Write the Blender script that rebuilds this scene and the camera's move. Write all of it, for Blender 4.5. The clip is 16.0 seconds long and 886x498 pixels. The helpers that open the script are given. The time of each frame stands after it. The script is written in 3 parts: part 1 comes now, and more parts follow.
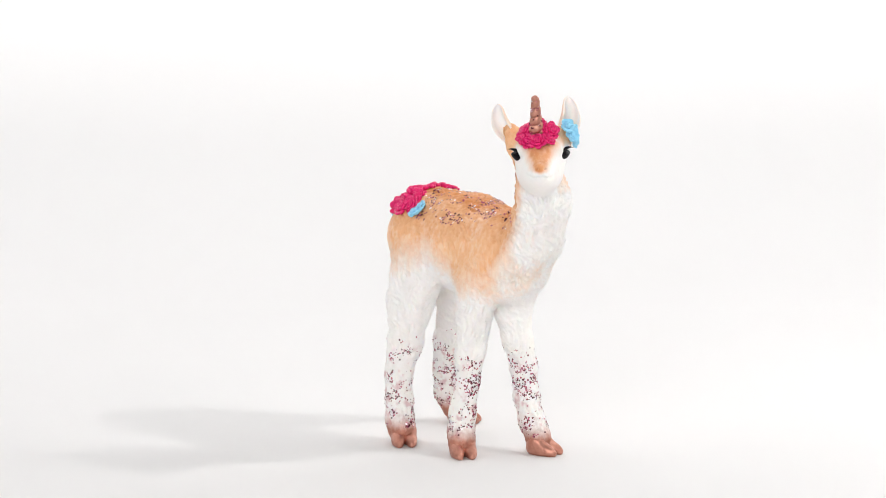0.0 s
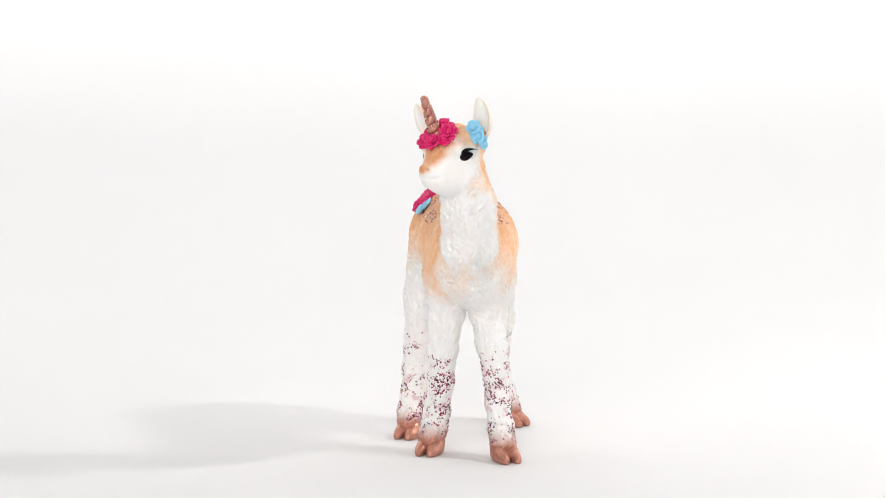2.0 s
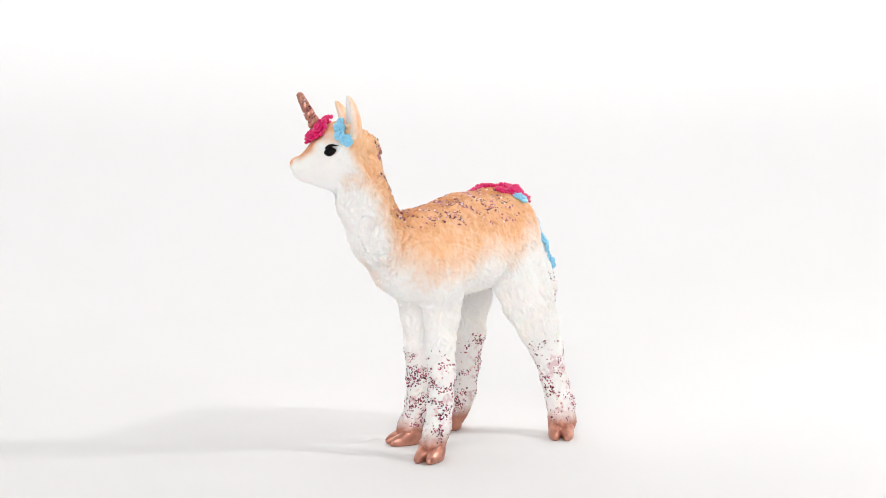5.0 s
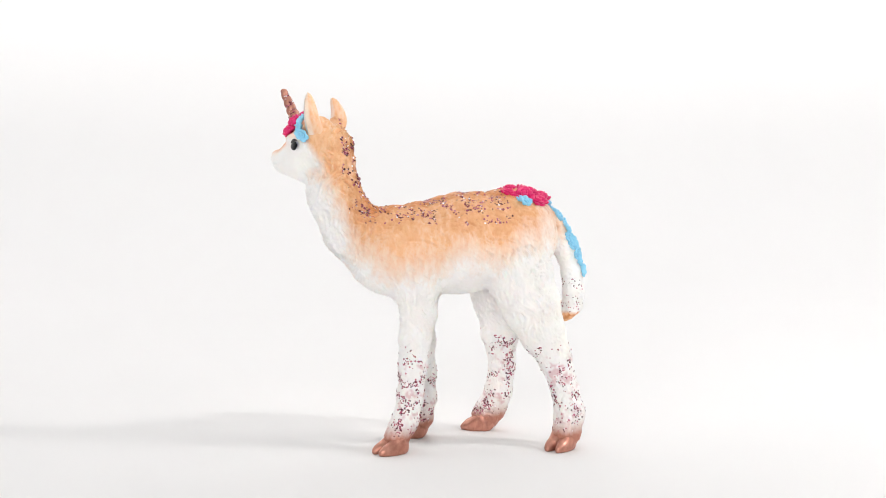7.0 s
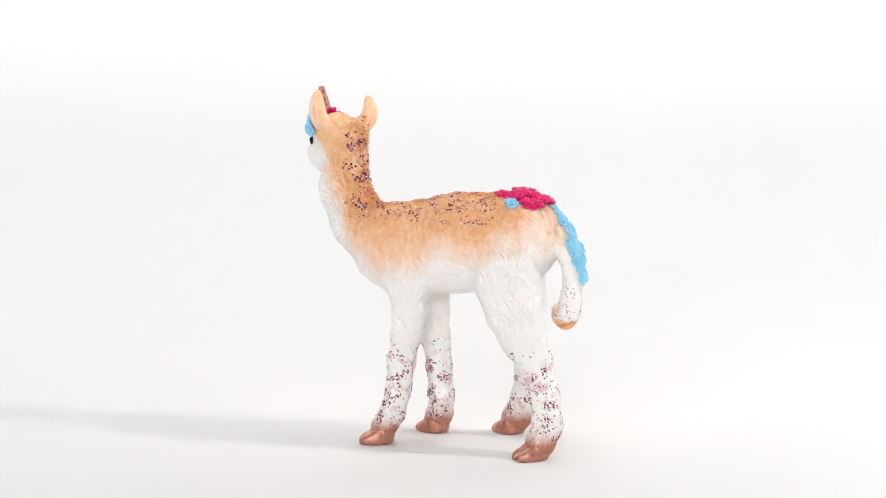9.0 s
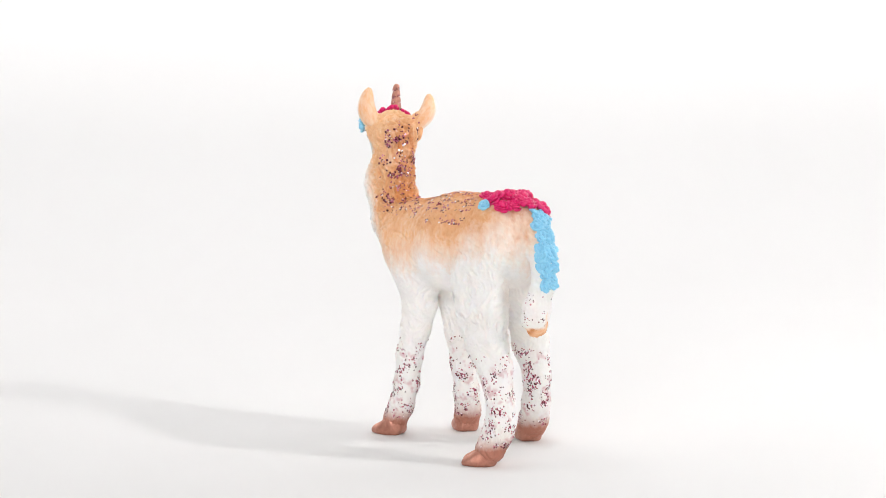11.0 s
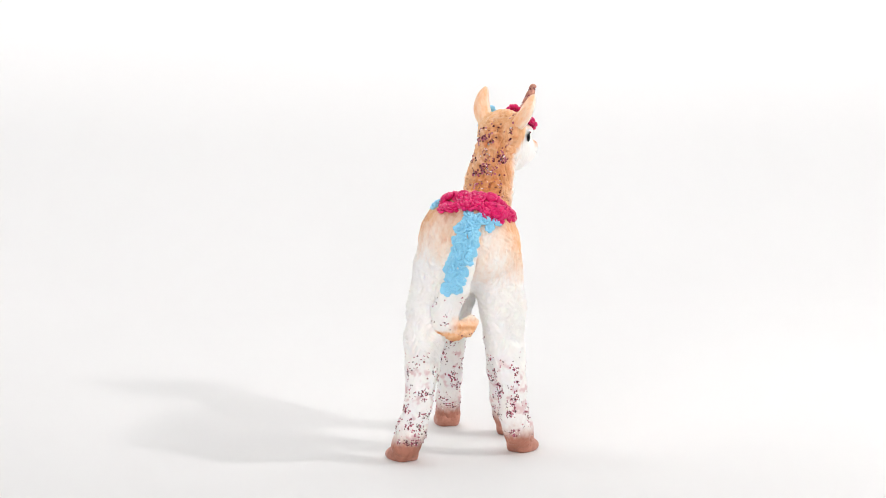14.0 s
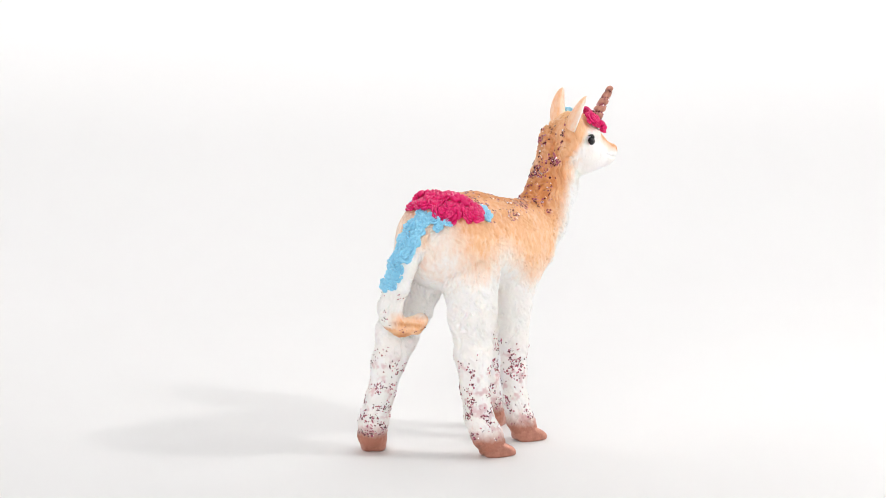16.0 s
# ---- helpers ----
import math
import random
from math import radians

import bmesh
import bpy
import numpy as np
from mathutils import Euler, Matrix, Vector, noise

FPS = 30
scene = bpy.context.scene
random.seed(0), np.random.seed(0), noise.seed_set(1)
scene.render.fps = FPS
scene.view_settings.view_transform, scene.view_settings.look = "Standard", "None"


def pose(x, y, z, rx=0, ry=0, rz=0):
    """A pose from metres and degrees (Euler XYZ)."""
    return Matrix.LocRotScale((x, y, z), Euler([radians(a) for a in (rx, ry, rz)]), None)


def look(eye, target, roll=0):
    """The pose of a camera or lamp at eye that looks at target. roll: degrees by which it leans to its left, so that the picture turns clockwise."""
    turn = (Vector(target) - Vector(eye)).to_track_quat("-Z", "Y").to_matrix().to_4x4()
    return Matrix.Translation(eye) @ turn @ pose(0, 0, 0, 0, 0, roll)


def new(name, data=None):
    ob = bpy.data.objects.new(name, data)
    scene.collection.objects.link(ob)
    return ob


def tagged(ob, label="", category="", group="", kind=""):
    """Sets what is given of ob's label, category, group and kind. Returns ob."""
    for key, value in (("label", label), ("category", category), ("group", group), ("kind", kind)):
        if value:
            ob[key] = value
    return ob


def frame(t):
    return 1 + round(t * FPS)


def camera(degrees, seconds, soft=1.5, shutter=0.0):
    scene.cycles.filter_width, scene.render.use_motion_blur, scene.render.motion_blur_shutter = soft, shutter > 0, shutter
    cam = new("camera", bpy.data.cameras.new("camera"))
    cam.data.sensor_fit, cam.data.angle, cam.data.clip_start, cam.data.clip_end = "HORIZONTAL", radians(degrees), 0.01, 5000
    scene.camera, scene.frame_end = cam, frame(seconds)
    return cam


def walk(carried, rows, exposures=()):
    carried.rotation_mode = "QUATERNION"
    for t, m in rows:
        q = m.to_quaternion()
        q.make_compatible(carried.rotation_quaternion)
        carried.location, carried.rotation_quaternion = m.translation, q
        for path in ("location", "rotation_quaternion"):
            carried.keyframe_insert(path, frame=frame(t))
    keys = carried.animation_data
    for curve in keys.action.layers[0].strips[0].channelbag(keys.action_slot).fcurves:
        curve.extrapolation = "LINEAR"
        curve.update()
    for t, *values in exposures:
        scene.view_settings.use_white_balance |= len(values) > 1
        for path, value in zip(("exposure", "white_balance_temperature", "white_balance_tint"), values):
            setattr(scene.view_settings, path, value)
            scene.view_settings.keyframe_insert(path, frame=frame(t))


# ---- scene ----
cam = camera(26.41, 16.0, soft=0.9)
EYE = (-0.00583, -0.4472, 0.0998)
VIEW = pose(*EYE, 90 - 6.736, 0, 0)
walk(cam, [(0.0, VIEW), (16.0, VIEW)], [(0.0, 0.0), (16.0, 0.0)])

# the figure turns on the spot, clockwise seen from above
START, SPEED = -57.0, 15.865
LIFT = 0.0015  # the hooves stand this far over the form's zero height

# ---- light: white photo studio with softboxes; front and backdrop ones are added fill ----
world = bpy.data.worlds.new("studio_world")
scene.world = world
world.use_nodes = True
world.node_tree.nodes["Background"].inputs[0].default_value = (1, 0.99, 0.98, 1)
world.node_tree.nodes["Background"].inputs[1].default_value = 0.3


def softbox(name, eye, target, size, watts, colour=(1, 1, 1), shape="RECTANGLE", size_y=None):
    data = bpy.data.lights.new(name, "AREA")
    data.shape, data.size, data.energy, data.color = shape, size, watts, colour
    if shape in ("RECTANGLE", "ELLIPSE"):
        data.size_y = size_y or size
    ob = new(name, data)
    ob.matrix_world = look(eye, target)
    return ob


softbox("key_softbox", (0.31, -0.08, 0.304), (0, 0, 0.02), 0.024, 0.56, (1, 0.99, 0.975), "DISK")
softbox("overhead_softbox", (0.0, -0.1, 1.35), (0, 0.1, 0), 1.5, 1.7)
# unseen fill added low in front, lifts the figure more than the floor
softbox("front_fill", (-0.25, -1.35, 0.42), (0, 0, 0.08), 1.1, 14.2)
# unseen pair added to brighten the backdrop behind the floor
softbox("backdrop_fill", (0.0, 0.02, 0.56), (0, 0.42, 0.34), 1.3, 1.75, size_y=0.25)
softbox("backdrop_fill_strip", (0.0, 0.1, 0.38), (0, 0.42, 0.63), 1.3, 4.0, size_y=0.2)
softbox("rim_softbox", (-0.9, 0.15, 0.5), (0, 0, 0.04), 0.35, 1.0)
softbox("side_softbox", (0.8, 0.28, 0.24), (0, 0, 0.06), 0.45, 1.7)


# ---- materials ----
def material(name, rough=0.5, metal=0.0, colour=(0.8, 0.8, 0.8)):
    m = bpy.data.materials.new(name)
    m.use_nodes = True
    n, l = m.node_tree.nodes, m.node_tree.links
    b = n["Principled BSDF"]
    b.inputs["Base Color"].default_value = (*colour, 1)
    b.inputs["Roughness"].default_value = rough
    b.inputs["Metallic"].default_value = metal
    return m, n, l, b


def noise_node(n, l, scale, detail=4.0, rough=0.55, stretch=(1, 1, 1), distortion=0.0):
    co = n.new("ShaderNodeTexCoord")
    mp = n.new("ShaderNodeMapping")
    mp.inputs["Scale"].default_value = stretch
    l.new(co.outputs["Object"], mp.inputs["Vector"])
    t = n.new("ShaderNodeTexNoise")
    t.inputs["Scale"].default_value = scale
    t.inputs["Detail"].default_value = detail
    t.inputs["Roughness"].default_value = rough
    t.inputs["Distortion"].default_value = distortion
    l.new(mp.outputs["Vector"], t.inputs["Vector"])
    return t.outputs["Fac"]


def remap(n, l, value, lo, hi, a=0.0, b=1.0):
    r = n.new("ShaderNodeMapRange")
    r.inputs["From Min"].default_value, r.inputs["From Max"].default_value = lo, hi
    r.inputs["To Min"].default_value, r.inputs["To Max"].default_value = a, b
    l.new(value, r.inputs["Value"])
    return r.outputs["Result"]


def maths(n, l, op, a, b):
    r = n.new("ShaderNodeMath")
    r.operation = op
    for i, v in enumerate((a, b)):
        if isinstance(v, (int, float)):
            r.inputs[i].default_value = v
        else:
            l.new(v, r.inputs[i])
    return r.outputs[0]


def mix(n, l, fac, a, b):
    r = n.new("ShaderNodeMix")
    r.data_type = "RGBA"
    if isinstance(fac, (int, float)):
        r.inputs["Factor"].default_value = fac
    else:
        l.new(fac, r.inputs["Factor"])
    for socket, v in ((r.inputs["A"], a), (r.inputs["B"], b)):
        if isinstance(v, tuple):
            socket.default_value = (*v, 1)
        else:
            l.new(v, socket)
    return r.outputs["Result"]


def bump(n, l, b, height, strength, distance):
    r = n.new("ShaderNodeBump")
    r.inputs["Strength"].default_value = strength
    r.inputs["Distance"].default_value = distance
    l.new(height, r.inputs["Height"])
    l.new(r.outputs["Normal"], b.inputs["Normal"])


def attribute(n, name):
    a = n.new("ShaderNodeAttribute")
    a.attribute_name = name
    return a.outputs["Fac"]


def coat_paint():
    """White vinyl with sprayed caramel and a deeper dorsal stripe, copper feet; masks are per-vertex paint."""
    m, n, l, b = material("painted_vinyl", 0.5)
    b.inputs["Subsurface Weight"].default_value = 0.3
    b.inputs["Subsurface Radius"].default_value = (1.0, 0.75, 0.55)
    b.inputs["Subsurface Scale"].default_value = 0.0012
    grain = noise_node(n, l, 900, 3, 0.6, (1, 1, 0.45))
    blotch = noise_node(n, l, 160, 4, 0.6, (1, 1, 0.6), 0.6)
    white = mix(n, l, remap(n, l, blotch, 0.35, 0.7), (0.92, 0.898, 0.875), (0.885, 0.855, 0.825))
    light = mix(n, l, remap(n, l, grain, 0.3, 0.7), (0.92, 0.58, 0.345), (0.865, 0.46, 0.23))
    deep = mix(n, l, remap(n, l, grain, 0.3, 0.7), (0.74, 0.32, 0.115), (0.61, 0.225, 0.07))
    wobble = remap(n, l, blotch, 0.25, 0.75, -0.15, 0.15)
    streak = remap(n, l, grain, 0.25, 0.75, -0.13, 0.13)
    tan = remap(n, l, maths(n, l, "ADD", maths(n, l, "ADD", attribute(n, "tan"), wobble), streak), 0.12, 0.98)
    # sunken fleece grooves shift towards the deeper caramel
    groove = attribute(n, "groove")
    groove_tone = maths(n, l, "ADD", maths(n, l, "MULTIPLY", groove, 0.22), wobble)
    dark = remap(n, l, maths(n, l, "ADD", attribute(n, "deep"), groove_tone), 0.14, 1.02)
    cop = remap(n, l, maths(n, l, "ADD", attribute(n, "copper"), streak), 0.1, 1.0)
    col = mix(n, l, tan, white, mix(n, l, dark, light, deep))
    col = mix(n, l, maths(n, l, "MULTIPLY", attribute(n, "rose"), 0.55), col, (0.62, 0.30, 0.33))
    col = mix(n, l, cop, col, (0.50, 0.215, 0.150))
    l.new(col, b.inputs["Base Color"])
    l.new(maths(n, l, "MULTIPLY", cop, 0.5), b.inputs["Metallic"])
    l.new(remap(n, l, blotch, 0.3, 0.7, 0.42, 0.58), b.inputs["Roughness"])
    fine = noise_node(n, l, 1500, 3, 0.6, (1, 1, 0.3), 0.8)
    bump(n, l, b, fine, 0.45, 0.0003)
    return m


def copper_paint():
    m, n, l, b = material("copper_paint", 0.36, 0.75)
    t = noise_node(n, l, 420, 4, 0.6)
    l.new(mix(n, l, remap(n, l, t, 0.3, 0.7), (0.63, 0.31, 0.23), (0.45, 0.19, 0.135)), b.inputs["Base Color"])
    l.new(remap(n, l, t, 0.3, 0.7, 0.28, 0.44), b.inputs["Roughness"])
    bump(n, l, b, noise_node(n, l, 1100, 3, 0.6, (1, 1, 0.25), 0.6), 0.55, 0.0003)
    return m


def flower_paint(name, a, c):
    m, n, l, b = material(name, 0.32)
    t = noise_node(n, l, 500, 3)
    l.new(mix(n, l, remap(n, l, t, 0.3, 0.7), a, c), b.inputs["Base Color"])
    bump(n, l, b, noise_node(n, l, 1300, 3), 0.25, 0.0002)
    return m


def glitter_paint():
    m, n, l, b = material("glitter_flakes", 0.3, 0.35)
    g = n.new("ShaderNodeNewGeometry")
    ramp = n.new("ShaderNodeValToRGB")
    ramp.color_ramp.interpolation = "CONSTANT"
    e = ramp.color_ramp.elements
    e[0].position, e[0].color = 0.0, (0.085, 0.016, 0.026, 1)
    e[1].position, e[1].color = 0.30, (0.27, 0.06, 0.08, 1)
    for p, c in ((0.50, (0.42, 0.10, 0.17, 1)), (0.72, (0.58, 0.22, 0.27, 1)), (0.88, (0.95, 0.88, 0.9, 1))):
        x = e.new(p)
        x.color = c
    l.new(g.outputs["Random Per Island"], ramp.inputs["Fac"])
    l.new(ramp.outputs["Color"], b.inputs["Base Color"])
    l.new(remap(n, l, g.outputs["Random Per Island"], 0.86, 0.88, 0.35, 1.0), b.inputs["Metallic"])
    b.inputs["Specular IOR Level"].default_value = 0.35
    return m


def sheet_paint():
    m, n, l, b = material("matte_white_paper", 0.75)
    t = noise_node(n, l, 6, 4)
    l.new(mix(n, l, remap(n, l, t, 0.3, 0.7), (0.80, 0.79, 0.786), (0.785, 0.775, 0.771)), b.inputs["Base Color"])
    b.inputs["Specular IOR Level"].default_value = 0.25
    bump(n, l, b, noise_node(n, l, 700, 3), 0.06, 0.0003)
    return m


VINYL = coat_paint()
COPPER = copper_paint()
PINK = flower_paint("raspberry_paint", (0.80, 0.016, 0.175), (0.68, 0.012, 0.135))
BLUE = flower_paint("sky_blue_paint", (0.32, 0.68, 0.88), (0.25, 0.60, 0.83))
BLACK = material("gloss_black_paint", 0.07, 0.0, (0.006, 0.005, 0.006))[0]
BLACK.node_tree.nodes["Principled BSDF"].inputs["Specular IOR Level"].default_value = 0.15
GLITTER = glitter_paint()
SHEET = sheet_paint()
# mid grey so the added, unseen room shell bounces little light
WALL = material("unseen_shell_grey", 0.8, 0.0, (0.32, 0.32, 0.315))[0]


# ---- studio ----
def raw(name, verts, faces, mat, smooth=True):
    me = bpy.data.meshes.new(name)
    me.from_pydata(verts, [], faces)
    me.polygons.foreach_set("use_smooth", [smooth] * len(me.polygons))
    me.materials.append(mat)
    me.update()
    return me


def paper_sweep():
    """Seamless white paper: flat under the figure, curving up into the backdrop."""
    line = [(-1.6, 0.0), (-0.8, 0.0), (-0.3, 0.0), (0.0, 0.0), (0.12, 0.0), (0.22, 0.0)]
    r = 0.2
    for i in range(1, 17):
        a = i / 16 * math.pi / 2
        line.append((0.22 + r * math.sin(a), r - r * math.cos(a)))
    line += [(0.42, 0.6), (0.42, 1.5)]
    xs = [-1.5 + 0.25 * i for i in range(13)]
    v = [(x, y, z) for y, z in line for x in xs]
    w = len(xs)
    f = [(j * w + i, j * w + i + 1, (j + 1) * w + i + 1, (j + 1) * w + i) for j in range(len(line) - 1) for i in range(w - 1)]
    ob = new("backdrop", raw("backdrop", v, f, SHEET))
    return tagged(ob, "seamless matte white paper sweep curving up behind the figurine", "backdrop", kind="structure")


def box(name, lo, hi, mat):
    v = [(x, y, z) for x in (lo[0], hi[0]) for y in (lo[1], hi[1]) for z in (lo[2], hi[2])]
    f = [(0, 1, 3, 2), (4, 6, 7, 5), (0, 4, 5, 1), (2, 3, 7, 6), (0, 2, 6, 4), (1, 5, 7, 3)]
    return new(name, raw(name, v, f, mat, False))


paper_sweep()
# room shell added around the set, never in view, holds bounced light down
for wall_name, lo, hi, words in (
    ("floor", (-1.8, -1.9, -0.06), (1.8, 0.8, -0.004), "plain grey table added under the paper sweep, unseen"),
    ("wall_north", (-1.8, 0.7, -0.004), (1.8, 0.8, 1.7), "plain grey wall added behind the paper sweep, unseen"),
    ("wall_south", (-1.8, -1.9, -0.004), (1.8, -1.8, 1.7), "plain grey wall added behind the camera, unseen"),
    ("wall_east", (1.7, -1.8, -0.004), (1.8, 0.7, 1.7), "plain grey side wall added out of view"),
    ("wall_west", (-1.8, -1.8, -0.004), (-1.7, 0.7, 1.7), "plain grey side wall added out of view"),
    ("ceiling", (-1.8, -1.9, 1.7), (1.8, 0.8, 1.8), "plain grey ceiling added out of view"),
):
    tagged(box(wall_name, lo, hi, WALL), words, wall_name.split("_")[0], kind="structure")

# ---- the figure's form, in millimetres in its own space: x forwards, y to its left ----
HEAD_TURN = radians(-37)
HX, HY = math.cos(HEAD_TURN), math.sin(HEAD_TURN)


def at_head(a, b, z):
    """A place in the turned head: a forwards, b to its left, z up."""
    return (a * HX - (17 + b) * HY, a * HY + (17 + b) * HX, z)


def cone(P, p, r, q, s, flat=1.0):
    """Distance to a tapered rounded limb from p (radius r) to q (radius s); flat scales its width across y."""
    p, q = np.array(p, float), np.array(q, float)
    d = q - p
    t = np.clip(((P - p) @ d) / (d @ d), 0, 1)
    R = r + (s - r) * t
    v = P - p - t[:, None] * d
    v[:, 1] /= flat
    return (np.sqrt((v * v).sum(1)) - R) * min(1.0, flat)


def egg(P, c, radii, turn=0.0, tilt=0.0):
    """Distance to an ellipsoid, turned about z and tilted nose down."""
    v = P - np.array(c, float)
    m = np.array(Euler((0, tilt, turn)).to_matrix())
    v = v @ m
    k = v / np.array(radii)
    n = np.sqrt((k * k).sum(1))
    g = np.sqrt(((k / np.array(radii)) ** 2).sum(1)) + 1e-9
    return n * (n - 1) / g


def blend(a, b, k):
    h = np.maximum(k - np.abs(a - b), 0) / k
    return np.minimum(a, b) - h * h * k * 0.25


def carve(a, b, k):
    return -blend(-a, b, k)


def torso_form(P):
    d = egg(P, (17.4, 0.2, 47.9), (10.4, 9.0, 10.2))
    d = blend(d, cone(P, (16, 0.3, 48.9), 10.1, (2, 0.1, 49.8), 11.5), 2)
    d = blend(d, cone(P, (2, 0.1, 49.8), 11.5, (-10.5, -1.6, 51.5), 10.8), 2)
    d = blend(d, egg(P, (-11.0, -2.3, 50.6), (10.7, 11.6, 10.2)), 2)
    return d


def neck_form(P):
    d = cone(P, (31.8, -2.8, 73), 4.7, (32.0, -1.0, 62), 5.6)
    d = blend(d, cone(P, (32.0, -1.0, 62), 5.5, (27.9, -0.4, 54), 6.5, 0.97), 3)
    return blend(d, cone(P, (27.9, -0.4, 54), 6.2, (21.4, -0.4, 49), 8.4, 0.86), 3)


def head_form(P):
    d = egg(P, at_head(30.8, 0.8, 74.4), (4.9, 5.7, 5.9), HEAD_TURN)
    d = blend(d, egg(P, at_head(33.4, 0.9, 70.4), (5.2, 4.7, 4.9), HEAD_TURN), 3)
    d = blend(d, cone(P, at_head(34.6, 0.8, 70.7), 4.0, at_head(40.7, 1.25, 69.7), 1.85), 3)
    d = blend(d, cone(P, at_head(33.5, 0.5, 76.3), 2.6, at_head(39.6, 1.2, 70.4), 1.2), 2)
    d = blend(d, egg(P, at_head(41.1, 1.25, 70.8), (1.35, 1.75, 1.1), HEAD_TURN), 1.2)
    d = blend(d, cone(P, at_head(34.2, 0.7, 68.9), 4.2, at_head(39.0, 1.2, 68.5), 2.1), 2)
    d = carve(d, egg(P, at_head(36.2, -4.9, 73.2), (3.0, 1.5, 1.7), HEAD_TURN + 0.45), 1.0)
    for s in (-1, 1):
        d = blend(d, cone(P, at_head(29.0, 0.2 + s * 4.4, 75.4), 2.8, at_head(29.2, 0.2 + s * 6.0, 78.2), 1.7), 2.4)
        d = blend(d, egg(P, at_head(35.2, 0.8 + s * 3.5, 75.0), (1.8, 1.3, 1.0), HEAD_TURN), 2)
        d = carve(d, egg(P, at_head(42.1, 1.25 + s * 0.8, 70.8), (0.5, 0.35, 0.26), HEAD_TURN + s * 0.5), 0.5)
        d = carve(d, cone(P, at_head(42.6, 1.25, 69.1), 0.2, at_head(40.8, 1.25 + s * 2.0, 68.8), 0.16), 0.5)
        d = carve(d, cone(P, at_head(40.8, 1.25 + s * 2.0, 68.8), 0.16, at_head(39.0, 1.1 + s * 3.0, 69.5), 0.1), 0.5)
    return d


def limb(P, stations, k=1.4):
    """A leg through stations of x, y, z, half depth and half width, from the top down."""
    d = None
    for (x, y, z, r, w), (X, Y, Z, R, W) in zip(stations, stations[1:]):
        c = cone(P, (x, y, z), r, (X, Y, Z), R, (w + W) / (r + R))
        d = c if d is None else blend(d, c, k)
    return d


FRONT_LEFT = [(13.4, 5, 43, 6.2, 5.4), (12.8, 4.5, 34, 4.1, 4.0), (13.8, 5.0, 28, 3.5, 3.3), (14.5, 6.3, 21.5, 3.2, 3.0),
              (15.2, 6.6, 14.8, 2.95, 2.8), (16.6, 7.2, 9.0, 2.9, 2.8), (18.6, 7.6, 5.4, 3.1, 3.2)]
FRONT_RIGHT = [(12.6, -5.3, 43, 6.3, 5.0), (11, -5.4, 34, 4.1, 4.0), (10.3, -6.0, 26, 3.4, 3.3), (9.5, -6.6, 18.2, 2.95, 3.0),
               (9.2, -7.4, 11.2, 2.95, 2.9), (9.8, -8.3, 7.0, 3.0, 3.0), (10.8, -8.8, 5.0, 3.2, 3.2)]
HIND_LEFT = [(-10.8, 5.0, 44.5, 8.6, 6.2), (-13.9, 6.9, 35.5, 6.7, 4.6), (-16.6, 7.7, 29, 5.2, 4.3), (-19.5, 7.6, 23.2, 3.9, 3.9),
             (-22.1, 8.1, 15.2, 3.1, 3.0), (-22.9, 9.4, 9.4, 3.4, 3.2), (-21.8, 11.0, 5.4, 3.5, 3.4)]
HIND_RIGHT = [(-8.8, -7.9, 44.5, 8.4, 6.4), (-10.0, -9.9, 35.5, 6.2, 4.7), (-10.7, -10.8, 26, 4.3, 4.3), (-11.6, -12.2, 18, 3.1, 3.3),
              (-10.7, -12.6, 11, 3.2, 3.2), (-9.2, -13.4, 7.2, 3.4, 3.1), (-7.8, -13.7, 5.0, 3.5, 3.4)]
TAIL = [(-17, -2.6, 56.2, 4.0, 4.0), (-21.7, -2.8, 52.6, 2.9, 3.3), (-24.9, -2.2, 47, 2.4, 3.0), (-26.1, -1.0, 42, 2.3, 2.9), (-26.0, 1.3, 37.4, 2.4, 3.1),
        (-25.6, 1.2, 34.4, 2.3, 2.8), (-24.2, -0.7, 32.6, 2.1, 2.3), (-22.5, -2.8, 33.0, 1.9, 2.0), (-21.4, -4.1, 34.3, 1.5, 1.5)]

FORMS = {
    "torso": torso_form, "neck": neck_form, "head": head_form,
    "front_left": lambda P: limb(P, FRONT_LEFT), "front_right": lambda P: limb(P, FRONT_RIGHT),
    "hind_left": lambda P: limb(P, HIND_LEFT), "hind_right": lambda P: limb(P, HIND_RIGHT),
    "tail": lambda P: limb(P, TAIL, 1.0),
}
SOFTNESS = {"torso": 1, "neck": 2.6, "head": 2.5, "front_left": 3, "front_right": 3, "hind_left": 1.2, "hind_right": 1.2, "tail": 1.5}


def whole(P, split=False):
    d, parts = None, []
    for key, form in FORMS.items():
        p = form(P)
        parts.append(p)
        d = p if d is None else blend(d, p, SOFTNESS[key])
    return (d, np.array(parts)) if split else d


def gradient(form, P, e=0.05):
    g = np.stack([form(P + np.eye(3)[i] * e) - form(P - np.eye(3)[i] * e) for i in range(3)], 1)
    return g / (np.linalg.norm(g, axis=1)[:, None] + 1e-9)


def settle(form, P, steps=2):
    for _ in range(steps):
        P = P - gradient(form, P) * form(P)[:, None]
    return P


